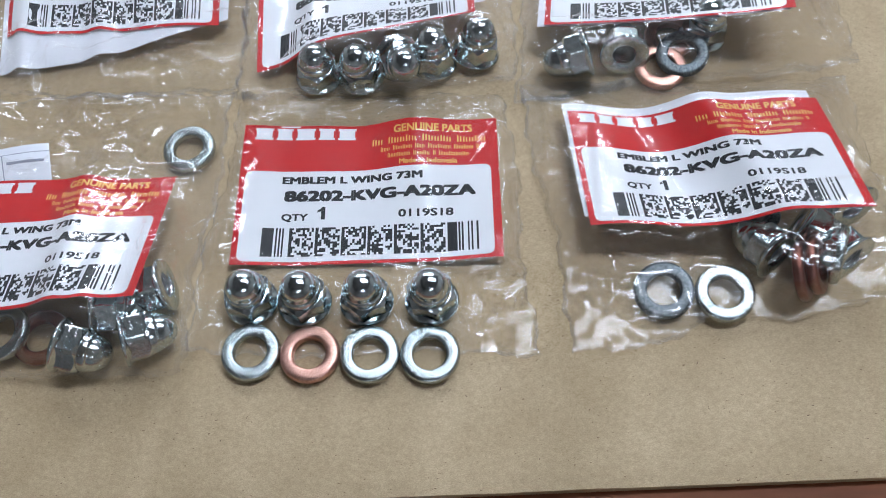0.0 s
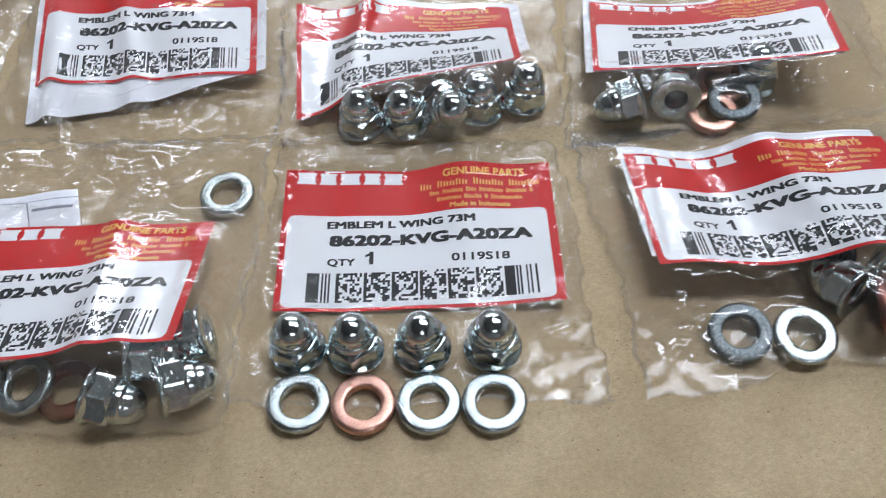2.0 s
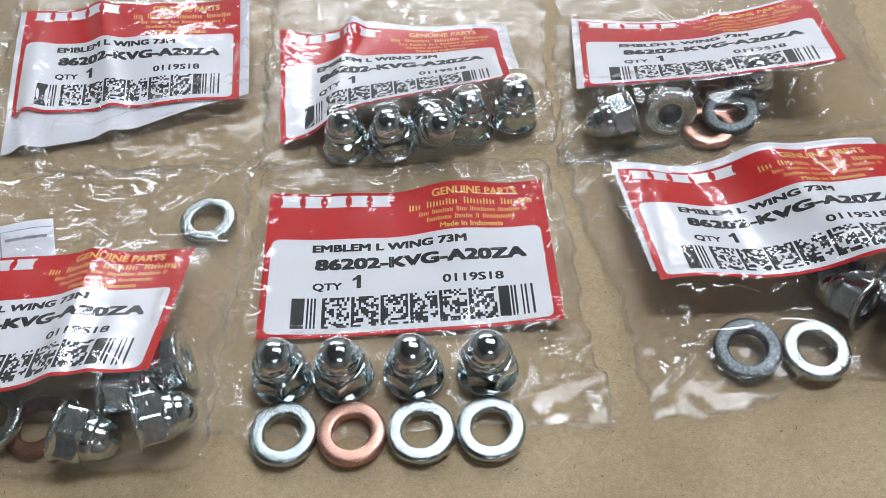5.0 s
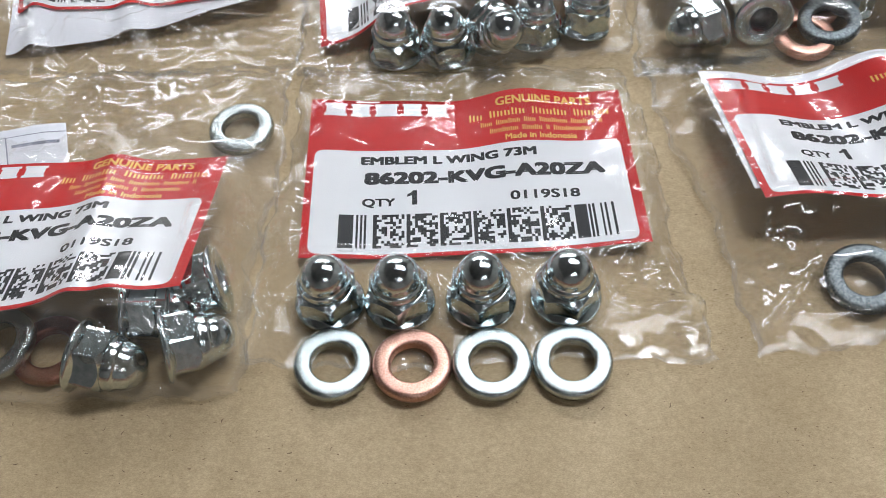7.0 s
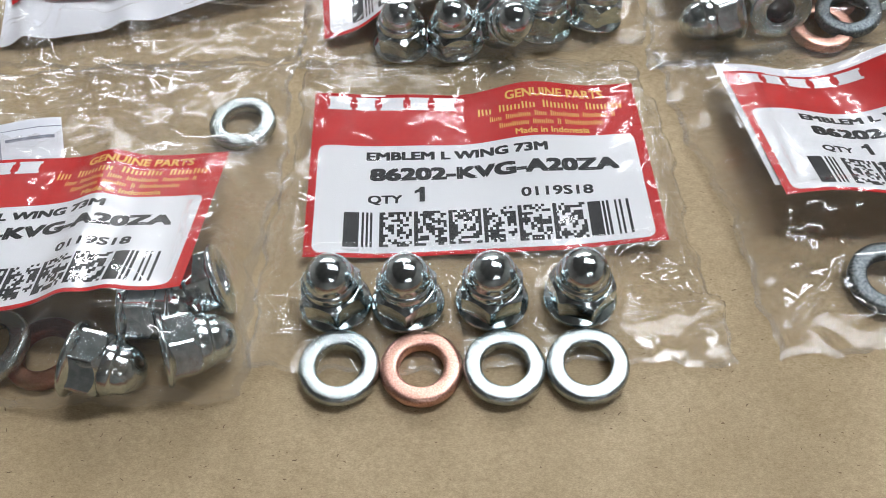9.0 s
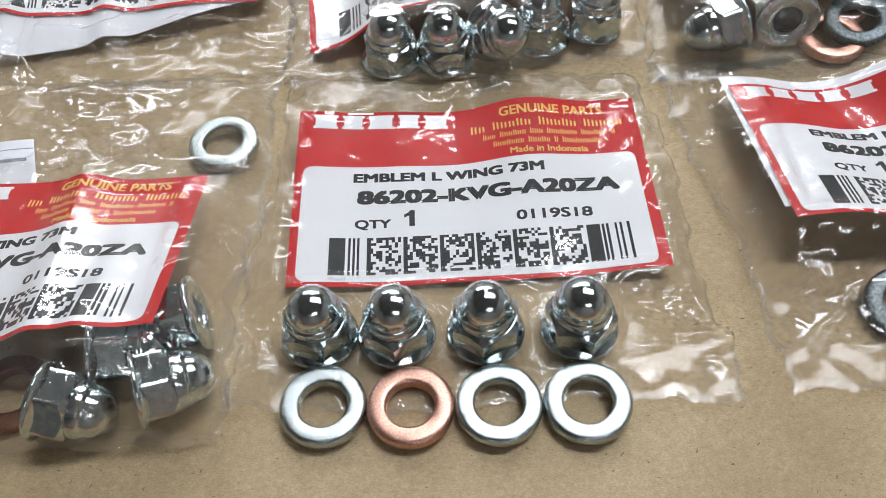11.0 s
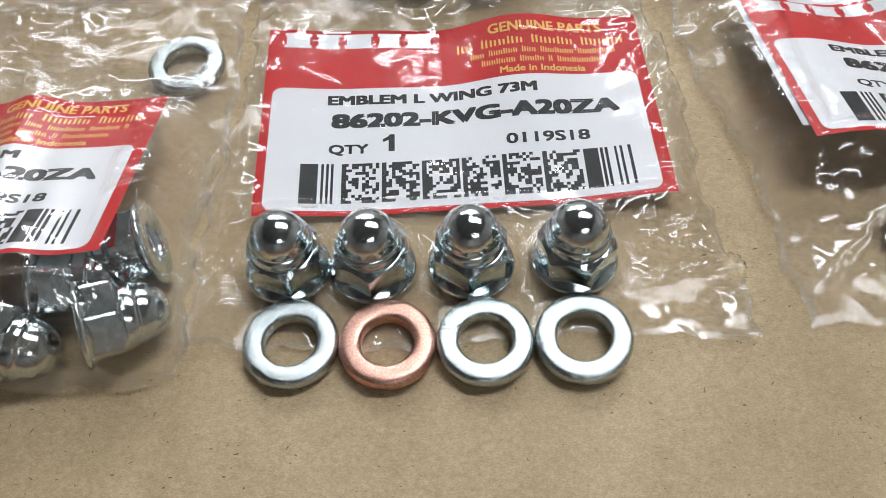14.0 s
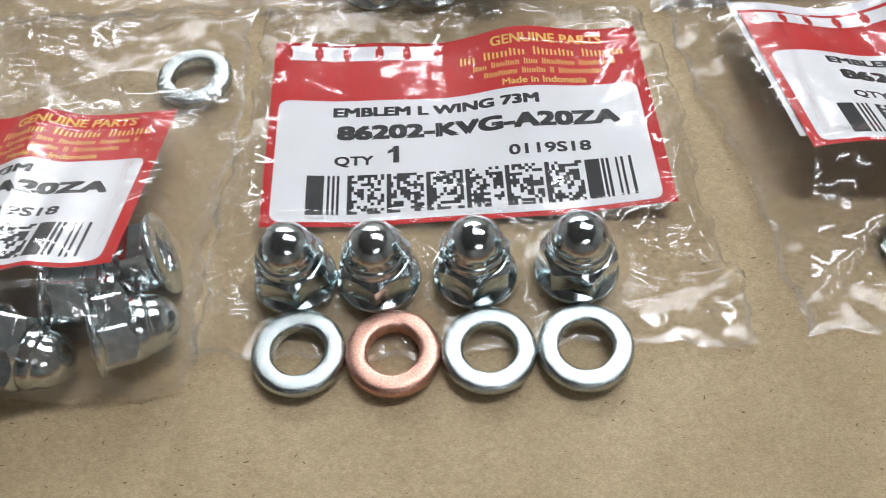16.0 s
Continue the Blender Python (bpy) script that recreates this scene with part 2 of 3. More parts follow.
def board():
    """A thick sheet of kraft board, its long edges turned four degrees, with faint creases."""
    nx, ny = 330, 170
    u, v = np.meshgrid(np.linspace(0, 1, nx), np.linspace(0, 1, ny))
    x = -20 + 52 * u
    front, back = -4.02 + 0.0615 * x, 19.28 + 0.068 * x
    y = front + (back - front) * v
    z = board_height(x, y)
    z -= 0.03 + 0.06 * np.exp(-(v * 22 / 0.25) ** 2) + 0.06 * np.exp(-((1 - v) * 22 / 0.25) ** 2)
    top = np.stack([x, y, z], -1).reshape(-1, 3)
    under = top.copy()
    under[:, 2] = -0.4
    n = nx * ny
    f = grid_faces(nx, ny)
    rim = np.concatenate([np.arange(nx), nx * np.arange(1, ny) + nx - 1, n - 2 - np.arange(nx - 1), nx * np.arange(ny - 2, 0, -1)])
    nxt = np.roll(rim, -1)
    side = np.stack([rim, rim + n, nxt + n, nxt], -1)
    faces = np.concatenate([f, f[:, ::-1] + n, side])
    me = mesh_of("board", np.concatenate([top, under]), faces, KRAFT, sharp=40)
    tagged(new("kraft_board", me), "flat brown kraft cardboard sheet with faint creases", "cardboard")


board()


def fibres():
    """Dark paper fibres and crumbs strewn over the board."""
    rng = random.Random(21)
    verts, faces = [], []
    for _ in range(170):
        x, y = rng.uniform(-9, 18), rng.triangular(-3.4, 8.5, -1.5)
        a, length, width = rng.uniform(0, math.pi), rng.uniform(0.02, 0.11), rng.uniform(0.008, 0.018)
        bend = rng.uniform(-0.02, 0.02)
        z = float(board_height(np.array(x), np.array(y))) - 0.028
        n = len(verts)
        for t in (-0.5, 0.0, 0.5):
            for side in (-0.5, 0.5):
                p, q = t * length, side * width * (1.2 - abs(t)) + (bend if t == 0 else 0)
                verts.append((x + p * math.cos(a) - q * math.sin(a), y + p * math.sin(a) + q * math.cos(a), z + (0.006 if side > 0 else 0.001)))
        faces += [[n, n + 2, n + 3, n + 1], [n + 2, n + 4, n + 5, n + 3]]
    tagged(new("paper_fibres", mesh_of("paper_fibres", verts, faces, FIBRE, smooth=False)), "tiny dark paper fibres strewn on the kraft board", "fibres", kind="stuff")


fibres()


# ---- lamps ----
def ceiling_lamp(x, y, z, length, width, turn=0, tilt=0):
    lamp = base("ceiling_lamp", 0, 0, 0, "white panel lamp, lit", "lamp", "panel lamps")
    lamp.matrix_basis = pose(x, y, z, tilt, 0, turn)
    part("housing", box_mesh("housing", (length + 0.04, width + 0.04, 0.04), STEEL, 0.004), lamp).matrix_basis = pose(0, 0, 0.025)
    part("diffuser", box_mesh("diffuser", (length, width, 0.01), LAMP), lamp, "glowing white diffuser")


ceiling_lamp(0.75, 0.6, 1.9, 1.3, 0.42)
ceiling_lamp(-0.3, 2.65, 1.9, 2.6, 0.45)
ceiling_lamp(0.8, -2.0, 1.9, 0.95, 0.22)
ceiling_lamp(0.15, 1.95, 1.9, 0.45, 0.16)


# ---- nuts and washers ----
def cap_nut():
    """A flanged hexagonal cap nut, dome upwards, base at z = 0."""
    nut = base("cap_nut", 0, 0, 0, "shiny zinc-plated flanged cap nut with a domed top", "nut", "cap nuts")
    prof = [(0.34, 0.55), (0.34, 0.06), (0.4, 0.0), (0.69, 0.0), (0.74, 0.012), (0.765, 0.05), (0.76, 0.085), (0.73, 0.115), (0.64, 0.19), (0.5, 0.28)]
    v, f = lathe(prof, 72)
    flange = part("flange", mesh_of("flange", v, f, ZINC, sharp=50), nut)
    v, f = lathe([(0.345, 0.0 + 0.05 * k + (0.02 if k % 2 else 0)) for k in range(1, 12)] + [(0.0, 0.6)], 32)
    v[:, :2] *= 1 - 0.06 * (np.arange(len(v)) // 32 % 2)[:, None]
    part("thread", mesh_of("thread", v, f, THREAD), flange, "dark threaded bore")
    n = 96
    ang = np.linspace(0, 2 * math.pi, n, endpoint=False)
    half = 0.615
    hexr = half / np.cos((ang + math.pi / 6) % (math.pi / 3) - math.pi / 6)
    hexr = np.minimum(hexr, 0.697)
    rows = []
    for r, z in ((hexr * 0.995, 0.1 + 0 * ang), (hexr, 0.2 + 0 * ang), (hexr, 0.7 - (hexr - half) * 1.3), (0 * ang + 0.575, 0.715 + 0 * ang), (0 * ang + 0.55, 0.72 + 0 * ang)):
        rows.append(np.stack([r * np.cos(ang), r * np.sin(ang), z], -1))
    part("hex_body", mesh_of("hex_body", np.concatenate(rows), grid_faces(n, len(rows), True), ZINC, sharp=22), nut)
    dome = [(0.56, 0.7), (0.568, 0.75), (0.562, 0.88), (0.55, 0.92), (0.52, 0.94), (0.505, 0.955)]
    dome += [(0.5 * math.cos(a), 0.97 + 0.5 * math.sin(a)) for a in np.linspace(0.04, math.pi / 2 - 0.001, 16)]
    v, f = lathe(dome, 64)
    part("dome", mesh_of("dome", v, f, ZINC, sharp=40), nut)
    return nut


def washer(name, material, label, group):
    prof = [(0.448, 0.03), (0.465, 0.0), (0.76, 0.0), (0.795, 0.02), (0.813, 0.06), (0.817, 0.14), (0.808, 0.19), (0.786, 0.23), (0.75, 0.254), (0.71, 0.264), (0.66, 0.268)]
    prof += [(0.6, 0.269), (0.54, 0.267), (0.495, 0.26), (0.467, 0.245), (0.452, 0.22), (0.448, 0.18)]
    v, f = lathe(prof, 80, True)
    return tagged(new(name, mesh_of(name, v, f[:, ::-1], material, sharp=60)), label, "washer", group)


def put(ob, x, y, z, rx=0, ry=0, rz=0):
    ob.matrix_basis = pose(x * C, y * C, z * C, rx, ry, rz)
    return ob


NUT_LABEL = "zinc-plated flanged cap nut lying in a clear bag"
FIRST_NUT = put(cap_nut(), -0.2, 1.52, 0.1, 0, 0, 10)
for x, y, turn in ((1.32, 1.5, 1), (3.06, 1.54, -4), (4.88, 1.59, 16)):
    copy_thing(FIRST_NUT, pose(x * C, y * C, 0.1 * C, 0, 0, turn))
W_ZINC = put(washer("washer", ZINC_SATIN, "thick bright zinc-plated steel washer", "washers"), 0, -0.03, 0.06, 1.5, 0, 20)
W_COPPER = put(washer("washer", COPPER, "thick copper washer with a rounded edge", "washers"), 1.63, -0.07, 0.06, 0, 0, 0)
copy_thing(W_ZINC, pose(3.26 * C, -0.05 * C, 0.06 * C, 0.8, -0.5, 90))
copy_thing(W_ZINC, pose(4.9 * C, -0.03 * C, 0.07 * C, -1.5, 3.2, 200))


# ---- printed labels ----
LW, LH = 7.84, 4.76


class Sheet:
    """A curved rectangle between four corners (bottom left, bottom right, top right, top left) with a height wave over it."""

    def __init__(self, bl, br, tr, tl, wave):
        self.c, self.wave = [np.array(p, float) for p in (bl, br, tr, tl)], wave

    def flat(self, u, v):
        bl, br, tr, tl = self.c
        u, v = np.asarray(u)[..., None], np.asarray(v)[..., None]
        return (bl * (1 - u) + br * u) * (1 - v) + (tl * (1 - u) + tr * u) * v

    def find(self, x, y):
        """The nearest u, v on the sheet under places x, y of the plan."""
        bl, br, tr, tl = [p[:2] for p in self.c]
        u, v = np.full(x.shape, 0.5), np.full(x.shape, 0.5)
        for _ in range(8):
            q = self.flat(u, v)
            du = (br - bl) * (1 - v[..., None]) + (tr - tl) * v[..., None]
            dv = (tl - bl) * (1 - u[..., None]) + (tr - br) * u[..., None]
            ex, ey = x - q[..., 0], y - q[..., 1]
            det = du[..., 0] * dv[..., 1] - du[..., 1] * dv[..., 0]
            u = (u + (ex * dv[..., 1] - ey * dv[..., 0]) / det).clip(-0.5, 1.5)
            v = (v + (du[..., 0] * ey - du[..., 1] * ex) / det).clip(-0.5, 1.5)
        return u.clip(0, 1), v.clip(0, 1)

    def at(self, u, v, lift=0.0):
        p = self.flat(u, v)
        p[..., 2] += self.wave(np.asarray(u, float), np.asarray(v, float))
        if lift:
            e = 0.004
            du = self.at(np.asarray(u) + e, v) - self.at(np.asarray(u) - e, v)
            dv = self.at(u, np.asarray(v) + e) - self.at(u, np.asarray(v) - e)
            n = np.cross(du, dv)
            p = p + lift * n / np.linalg.norm(n, axis=-1, keepdims=True)
        return p


def cut_flat(bm, step=0.16):
    """Cuts flat print into narrow strips so that it can follow a bent label."""
    xs = [v.co.x for v in bm.verts]
    k = math.ceil(min(xs) / step)
    while k * step < max(xs):
        bmesh.ops.bisect_plane(bm, geom=bm.verts[:] + bm.edges[:] + bm.faces[:], plane_co=(k * step, 0, 0), plane_no=(1, 0, 0))
        k += 1
    bmesh.ops.triangulate(bm, faces=bm.faces[:])
    bm.verts.index_update()
    out = np.array([v.co[:2] for v in bm.verts]), [[v.index for v in f.verts] for f in bm.faces]
    bm.free()
    return out


def text_print(body, u0, u1, v0, height, weight=0.0):
    """Lettering in label centimetres, from u0 to u1, its foot at v0; weight: how far the strokes are thickened."""
    xy, faces = thin_text(body, u0 + weight, u1 - weight, v0 + weight * 0.6, height - 1.2 * weight)
    if not weight:
        return xy, faces
    sides = ((-1, -1), (1, -1), (1, 1), (-1, 1))
    n = len(xy)
    lifts = np.repeat(np.arange(4) * 0.0012, n)
    return np.concatenate([xy + (weight * a, weight * 0.6 * b) for a, b in sides]), [[i + n * k for i in f] for k in range(4) for f in faces], lifts


def thin_text(body, u0, u1, v0, height):
    cu = bpy.data.curves.new("lettering", "FONT")
    cu.body, cu.size, cu.resolution_u = body, 1.0, 3
    ob = new("lettering", cu)
    me = bpy.data.meshes.new_from_object(ob.evaluated_get(bpy.context.evaluated_depsgraph_get()))
    bm = bmesh.new()
    bm.from_mesh(me)
    bpy.data.objects.remove(ob)
    bpy.data.curves.remove(cu)
    bpy.data.meshes.remove(me)
    xs, ys = [v.co.x for v in bm.verts], [v.co.y for v in bm.verts]
    for v in bm.verts:
        v.co = ((v.co.x - min(xs)) / (max(xs) - min(xs)) * (u1 - u0) + u0, (v.co.y - min(ys)) / (max(ys) - min(ys)) * height + v0, 0)
    return cut_flat(bm)


def rects_print(rects):
    bm = bmesh.new()
    for x0, y0, x1, y1 in rects:
        bm.faces.new([bm.verts.new(p) for p in ((x0, y0, 0), (x1, y0, 0), (x1, y1, 0), (x0, y1, 0))])
    return cut_flat(bm)


def figure_one(x, y):
    bm = bmesh.new()
    outline = ((0.11, 0), (0.23, 0), (0.23, 0.42), (0.13, 0.42), (0.09, 0.36), (0, 0.31), (0, 0.23), (0.11, 0.28))
    bm.faces.new([bm.verts.new((x + a, y + b, 0)) for a, b in outline])
    return cut_flat(bm)


def rounded_print(x0, y0, x1, y1, r):
    bm = bmesh.new()
    nx, ny = 56, 30
    grid = [[None] * (ny + 1) for _ in range(nx + 1)]
    for i in range(nx + 1):
        for j in range(ny + 1):
            x, y = x0 + (x1 - x0) * i / nx, y0 + (y1 - y0) * j / ny
            cx, cy = min(max(x, x0 + r), x1 - r), min(max(y, y0 + r), y1 - r)
            d = math.hypot(x - cx, y - cy)
            if d > r:
                x, y = cx + (x - cx) * r / d, cy + (y - cy) * r / d
            grid[i][j] = bm.verts.new((x, y, 0))
    for i in range(nx):
        for j in range(ny):
            bm.faces.new((grid[i][j], grid[i + 1][j], grid[i + 1][j + 1], grid[i][j + 1]))
    bm.verts.index_update()
    out = np.array([v.co[:2] for v in bm.verts]), [[v.index for v in f.verts] for f in bm.faces]
    bm.free()
    return out


def code_rects():
    """Thick and thin bars at both ends and six blocks of random dark cells between them."""
    rng = random.Random(11)
    y0, y1 = 0.27, 1.2
    rects = [(0.84, y0, 1.18, y1)]
    rects += [(a, y0, a + 0.05, y1) for a in (1.24, 1.335, 1.425)]
    rects += [(6.26, y0, 6.545, y1)] + [(a, y0, a + b, y1) for a, b in ((6.58, 0.055), (6.67, 0.055), (6.85, 0.045), (6.95, 0.05), (7.1, 0.06))]
    rows, cols = 14, 11
    cell, tall = 0.0655, (y1 - y0) / rows
    for block in range(6):
        bx = 1.63 + block * 0.77
        rects.append((bx, y0, bx + 0.09, y1))
        for r in range(rows):
            dark = rng.random() < 0.5
            for c in range(1, cols):
                if rng.random() < 0.48:
                    dark = not dark
                if dark:
                    rects.append((bx + c * cell, y0 + r * tall, bx + (c + 1) * cell + 0.001, y0 + (r + 1) * tall + 0.001))
    return rects


def brand_rects():
    """Five plain white blocks with wide heads and feet, in place of a brand name, and a short bar over them."""
    out = [(1.12, 4.69, 1.72, 4.74)]
    x = 0.34
    for w in (0.66, 0.6, 0.7, 0.6, 0.66):
        out += [(x, 4.24, x + w - 0.1, 4.32), (x, 4.57, x + w - 0.1, 4.65), (x + 0.04, 4.32, x + w - 0.14, 4.57)]
        x += w
    return out


def bar_line(u0, u1, v0, height, words):
    """A line of plain upright bars, as many to a word as given, in place of small lettering."""
    step = (u1 - u0) / (sum(words) + 0.8 * (len(words) - 1))
    rects, x = [], u0
    for n in words:
        for k in range(n):
            tall = height * (0.95 if k == 0 else (0.68, 0.74, 0.68, 0.88)[k % 4])
            rects += [(x, v0, x + step * 0.24, v0 + tall), (x + step * 0.48, v0, x + step * 0.72, v0 + tall * 0.9)]
            x += step
        x += 0.8 * step
    return rects_print(rects)


WORDS = {
    "panel": (rounded_print(0.18, 0.11, 7.6, 3.12, 0.2), WHITE, 0.006, "white printed panel"),
    "brand_mark": (rects_print(brand_rects()), WHITE, 0.007, "plain white maker's mark"),
    "lettering": (text_print("GENUINE PARTS", 4.66, 7.08, 4.3, 0.27, 0.009), GOLD, 0.007, "gold lettering GENUINE PARTS"),
    "maker_line": (bar_line(3.99, 7.52, 3.95, 0.24, (2, 5, 5, 5)), GOLD, 0.007, "gold bars of a maker's line"),
    "address_line": (bar_line(4.26, 7.3, 3.7, 0.17, (3, 6, 3, 7, 6, 1)), GOLD, 0.007, "gold bars of an address"),
    "second_address_line": (bar_line(4.48, 6.97, 3.46, 0.17, (7, 5, 1, 9)), GOLD, 0.007, "gold bars of an address"),
    "origin_line": (text_print("Made in Indonesia", 4.84, 6.6, 3.2, 0.17, 0.006), GOLD, 0.007, "small gold lettering Made in Indonesia"),
    "name_line": (text_print("EMBLEM L WING 73M", 1.3, 5.55, 2.68, 0.25, 0.021), BLACK, 0.009, "black lettering EMBLEM L WING 73M"),
    "code_line": (text_print("86202-KVG-A20ZA", 1.39, 7.13, 2.08, 0.37, 0.036), BLACK, 0.009, "bold black lettering 86202-KVG-A20ZA"),
    "quantity_word": (text_print("QTY", 1.36, 2.14, 1.4, 0.27, 0.012), BLACK, 0.009, "black lettering QTY"),
    "quantity": (figure_one(2.42, 1.47), BLACK, 0.009, "bold black figure 1"),
    "lot_line": (text_print("0119S18", 4.83, 6.45, 1.43, 0.25, 0.012), BLACK, 0.009, "black lettering 0119S18"),
    "barcode": (rects_print(code_rects()), BLACK, 0.009, "black bars and dark cells of a code strip"),
}


def back_sheet(sheet, u0, u1, v0, v1, drop, slant=0.0):
    """The white paper behind a label, a little out of line with it; slant: how far its foot climbs from one end to the other."""
    nu, nv = 50, 34
    u, v = np.meshgrid(np.linspace(u0, u1, nu), np.linspace(v0, v1, nv))
    v = v + slant * ((u - u0) / (u1 - u0)) ** 1.6 * (v1 - v) / (v1 - v0)
    uc, vc = u.clip(0, 1), v.clip(0, 1)
    p = sheet.at(uc, vc, -drop) + sheet.flat(u, v) - sheet.flat(uc, vc)
    return p.reshape(-1, 3), grid_faces(nu, nv)


def label_card(label, sheet, back=(0.0, 1.0, 0.0, 1.03), drop=0.03):
    card = new("label_card")
    tagged(card, label, "label", "printed labels")
    nu, nv = 80, 50
    u, v = np.meshgrid(np.linspace(0, 1, nu), np.linspace(0, 1, nv))
    face = part("red_face", mesh_of("red_face", sheet.at(u, v).reshape(-1, 3), grid_faces(nu, nv), RED), card, "glossy red printed face")
    holder = card
    verts, faces = back_sheet(sheet, *back[:4], drop, *back[4:])
    part("paper_back", mesh_of("paper_back", verts, faces, BACK), card, "white paper back")
    for name, ((xy, faces, *extra), material, lift, words) in WORDS.items():
        p = sheet.at(xy[:, 0] / LW, xy[:, 1] / LH, lift)
        if extra:
            p[:, 2] += extra[0]
        made = part(name, mesh_of(name, p, faces, material), face if material in (GOLD, WHITE) and name != "panel" else holder, words)
        holder = made if name == "panel" else holder
    return card


def ridge(u, at, width, height):
    return height * np.exp(-(((u - at) / width) ** 2))


def wave_centre(u, v):
    """The lie of the flat label over its film: a low swell with a crest right of the middle."""
    low = (0.164, -0.053, 0.076, -0.008, 0.044, 0.003, 0.008)
    rise = (0.224, 0.048, -0.04, 0.126, -0.08, -0.022, 0.042)
    return sum((a + b * v) * np.cos(k * math.pi * u) for k, (a, b) in enumerate(zip(low, rise)))


def wave_right(u, v):
    s = u - 0.14 * (1 - v)
    return -ridge(s, 0.3, 0.17, 0.42) + ridge(s, 0.56, 0.1, 0.3) + ridge(s, 0.85, 0.2, 0.22) + 0.05 * np.sin(17 * u) * (1 - v)


def wave_left(u, v):
    s = u - 0.05 * (1 - v)
    return ridge(s, 0.66, 0.06, 0.22) - ridge(s, 0.5, 0.1, 0.08) + ridge(u, 0.82, 0.05, 0.2) * (1 - v) ** 2 + 0.05 * np.sin(11 * u + 2 * v)


def wave_far_middle(u, v):
    low = (1 - v).clip(0, 1) ** 1.5
    return low * (0.95 * (1 / (1 + np.exp(-(u - 0.2) * 22)))) + ridge(u - 0.12 * v, 0.22, 0.05, 0.35) * v - ridge(u, 0.12, 0.07, 0.12) * v + 0.06 * np.sin(13 * u + 2) * v


def wave_far_right(u, v):
    return -np.sin(math.pi * u) * (0.12 + 0.4 * v) + ridge(u, 0.62, 0.05, 0.12) * v


def wave_far_left(u, v):
    return ridge(u + 0.1 * v, 0.45, 0.06, 0.22) + 0.07 * np.sin(10 * u + 3 * v) + ridge(u, 0.08, 0.05, 0.25) * (1 - v)


def wave_small(u, v):
    return 0.06 * np.sin(8 * u + v)


S_CENTRE = Sheet((-1.0, 2.62, 0.0), (6.88, 2.88, 0.0), (6.63, 7.69, 0.0), (-1.11, 7.33, 0.0), wave_centre)
S_RIGHT = Sheet((9.25, 3.43, 1.15), (16.55, 3.5, 1.9), (15.75, 7.35, 1.55), (8.77, 7.67, 0.73), wave_right)
S_LEFT = Sheet((-10.8, 0.5, 0.75), (-3.0, 1.02, 1.6), (-2.93, 5.42, 0.55), (-10.7, 5.3, 0.5), wave_left)
S_FAR_MID = Sheet((-1.14, 9.64, 0.24), (5.95, 11.25, 0.25), (5.66, 14.85, 0.2), (-1.72, 15.0, 0.4), wave_far_middle)
S_FAR_RIGHT = Sheet((8.13, 10.7, 1.15), (15.65, 10.6, 1.9), (15.8, 14.7, 1.2), (8.43, 14.95, 0.35), wave_far_right)
S_FAR_LEFT = Sheet((-9.95, 11.2, 0.3), (-2.62, 11.45, 0.55), (-3.15, 16.2, 0.9), (-10.6, 16.0, 0.9), wave_far_left)
S_EDGE = Sheet((23.2, 12.2, 1.2), (29.4, 17.0, 1.2), (26.5, 20.8, 0.9), (20.25, 16.0, 1.0), wave_small)
S_WEST = Sheet((-21, 12.5, 0.4), (-13.2, 13, 0.5), (-12.1, 17.8, 0.6), (-20, 17.3, 0.5), wave_small)

label_card("flat red and white printed parts label in a clear bag", S_CENTRE, (0.004, 0.996, 0.004, 0.996))
label_card("wavy red and white printed parts label over nuts", S_RIGHT, (-0.016, 0.98, 0.08, 1.08), 0.04)
label_card("bent red and white printed parts label, lower corner lifted", S_LEFT, (0.0, 0.97, 0.01, 1.0), 0.05)
label_card("creased red and white printed parts label leaning on nuts", S_FAR_MID, (0.3, 1.05, 0.2, 1.08), 0.06)
label_card("red and white printed parts label sagging across nuts", S_FAR_RIGHT, (-0.03, 0.98, 0.0, 1.06), 0.06)
label_card("crumpled red and white printed parts label on white paper", S_FAR_LEFT, (-0.03, 1.04, -0.3, 1.0, 0.36), 0.06)
label_card("red and white printed parts label in a turned bag", S_EDGE)
label_card("red and white printed parts label at the board's end", S_WEST)


def note_paper():
    nu, nv = 20, 12
    s = Sheet((-10.6, 5.3, 0.3), (-6.85, 5.3, 0.3), (-7.3, 6.75, 0.42), (-11, 6.3, 0.4), wave_small)
    note = new("note_slip")
    tagged(note, "white ruled paper slip behind a label", "paper")
    u, v = np.meshgrid(np.linspace(0, 1, nu), np.linspace(0, 1, nv))
    part("sheet", mesh_of("sheet", s.at(u, v).reshape(-1, 3), grid_faces(nu, nv), BACK), note)
    for name, (x0, y0, x1, y1) in (("rule", (0, 0.8, 1, 0.815)), ("rule", (0.58, 0, 0.59, 0.8)), ("print_line", (0.62, 0.55, 0.95, 0.62))):
        uu, vv = np.meshgrid(np.linspace(x0, x1, 8), np.linspace(y0, y1, 3))
        part(name, mesh_of(name, s.at(uu, vv, 0.01).reshape(-1, 3), grid_faces(8, 3), GREY_INK), note, "thin grey print")


note_paper()


# ---- nuts and washers in the bags ----
HELD = {}  # what lies under each bag's film: plan place, radius and height


def hold(bag, x, y, r, h):
    HELD.setdefault(bag, []).append((x, y, r, h))


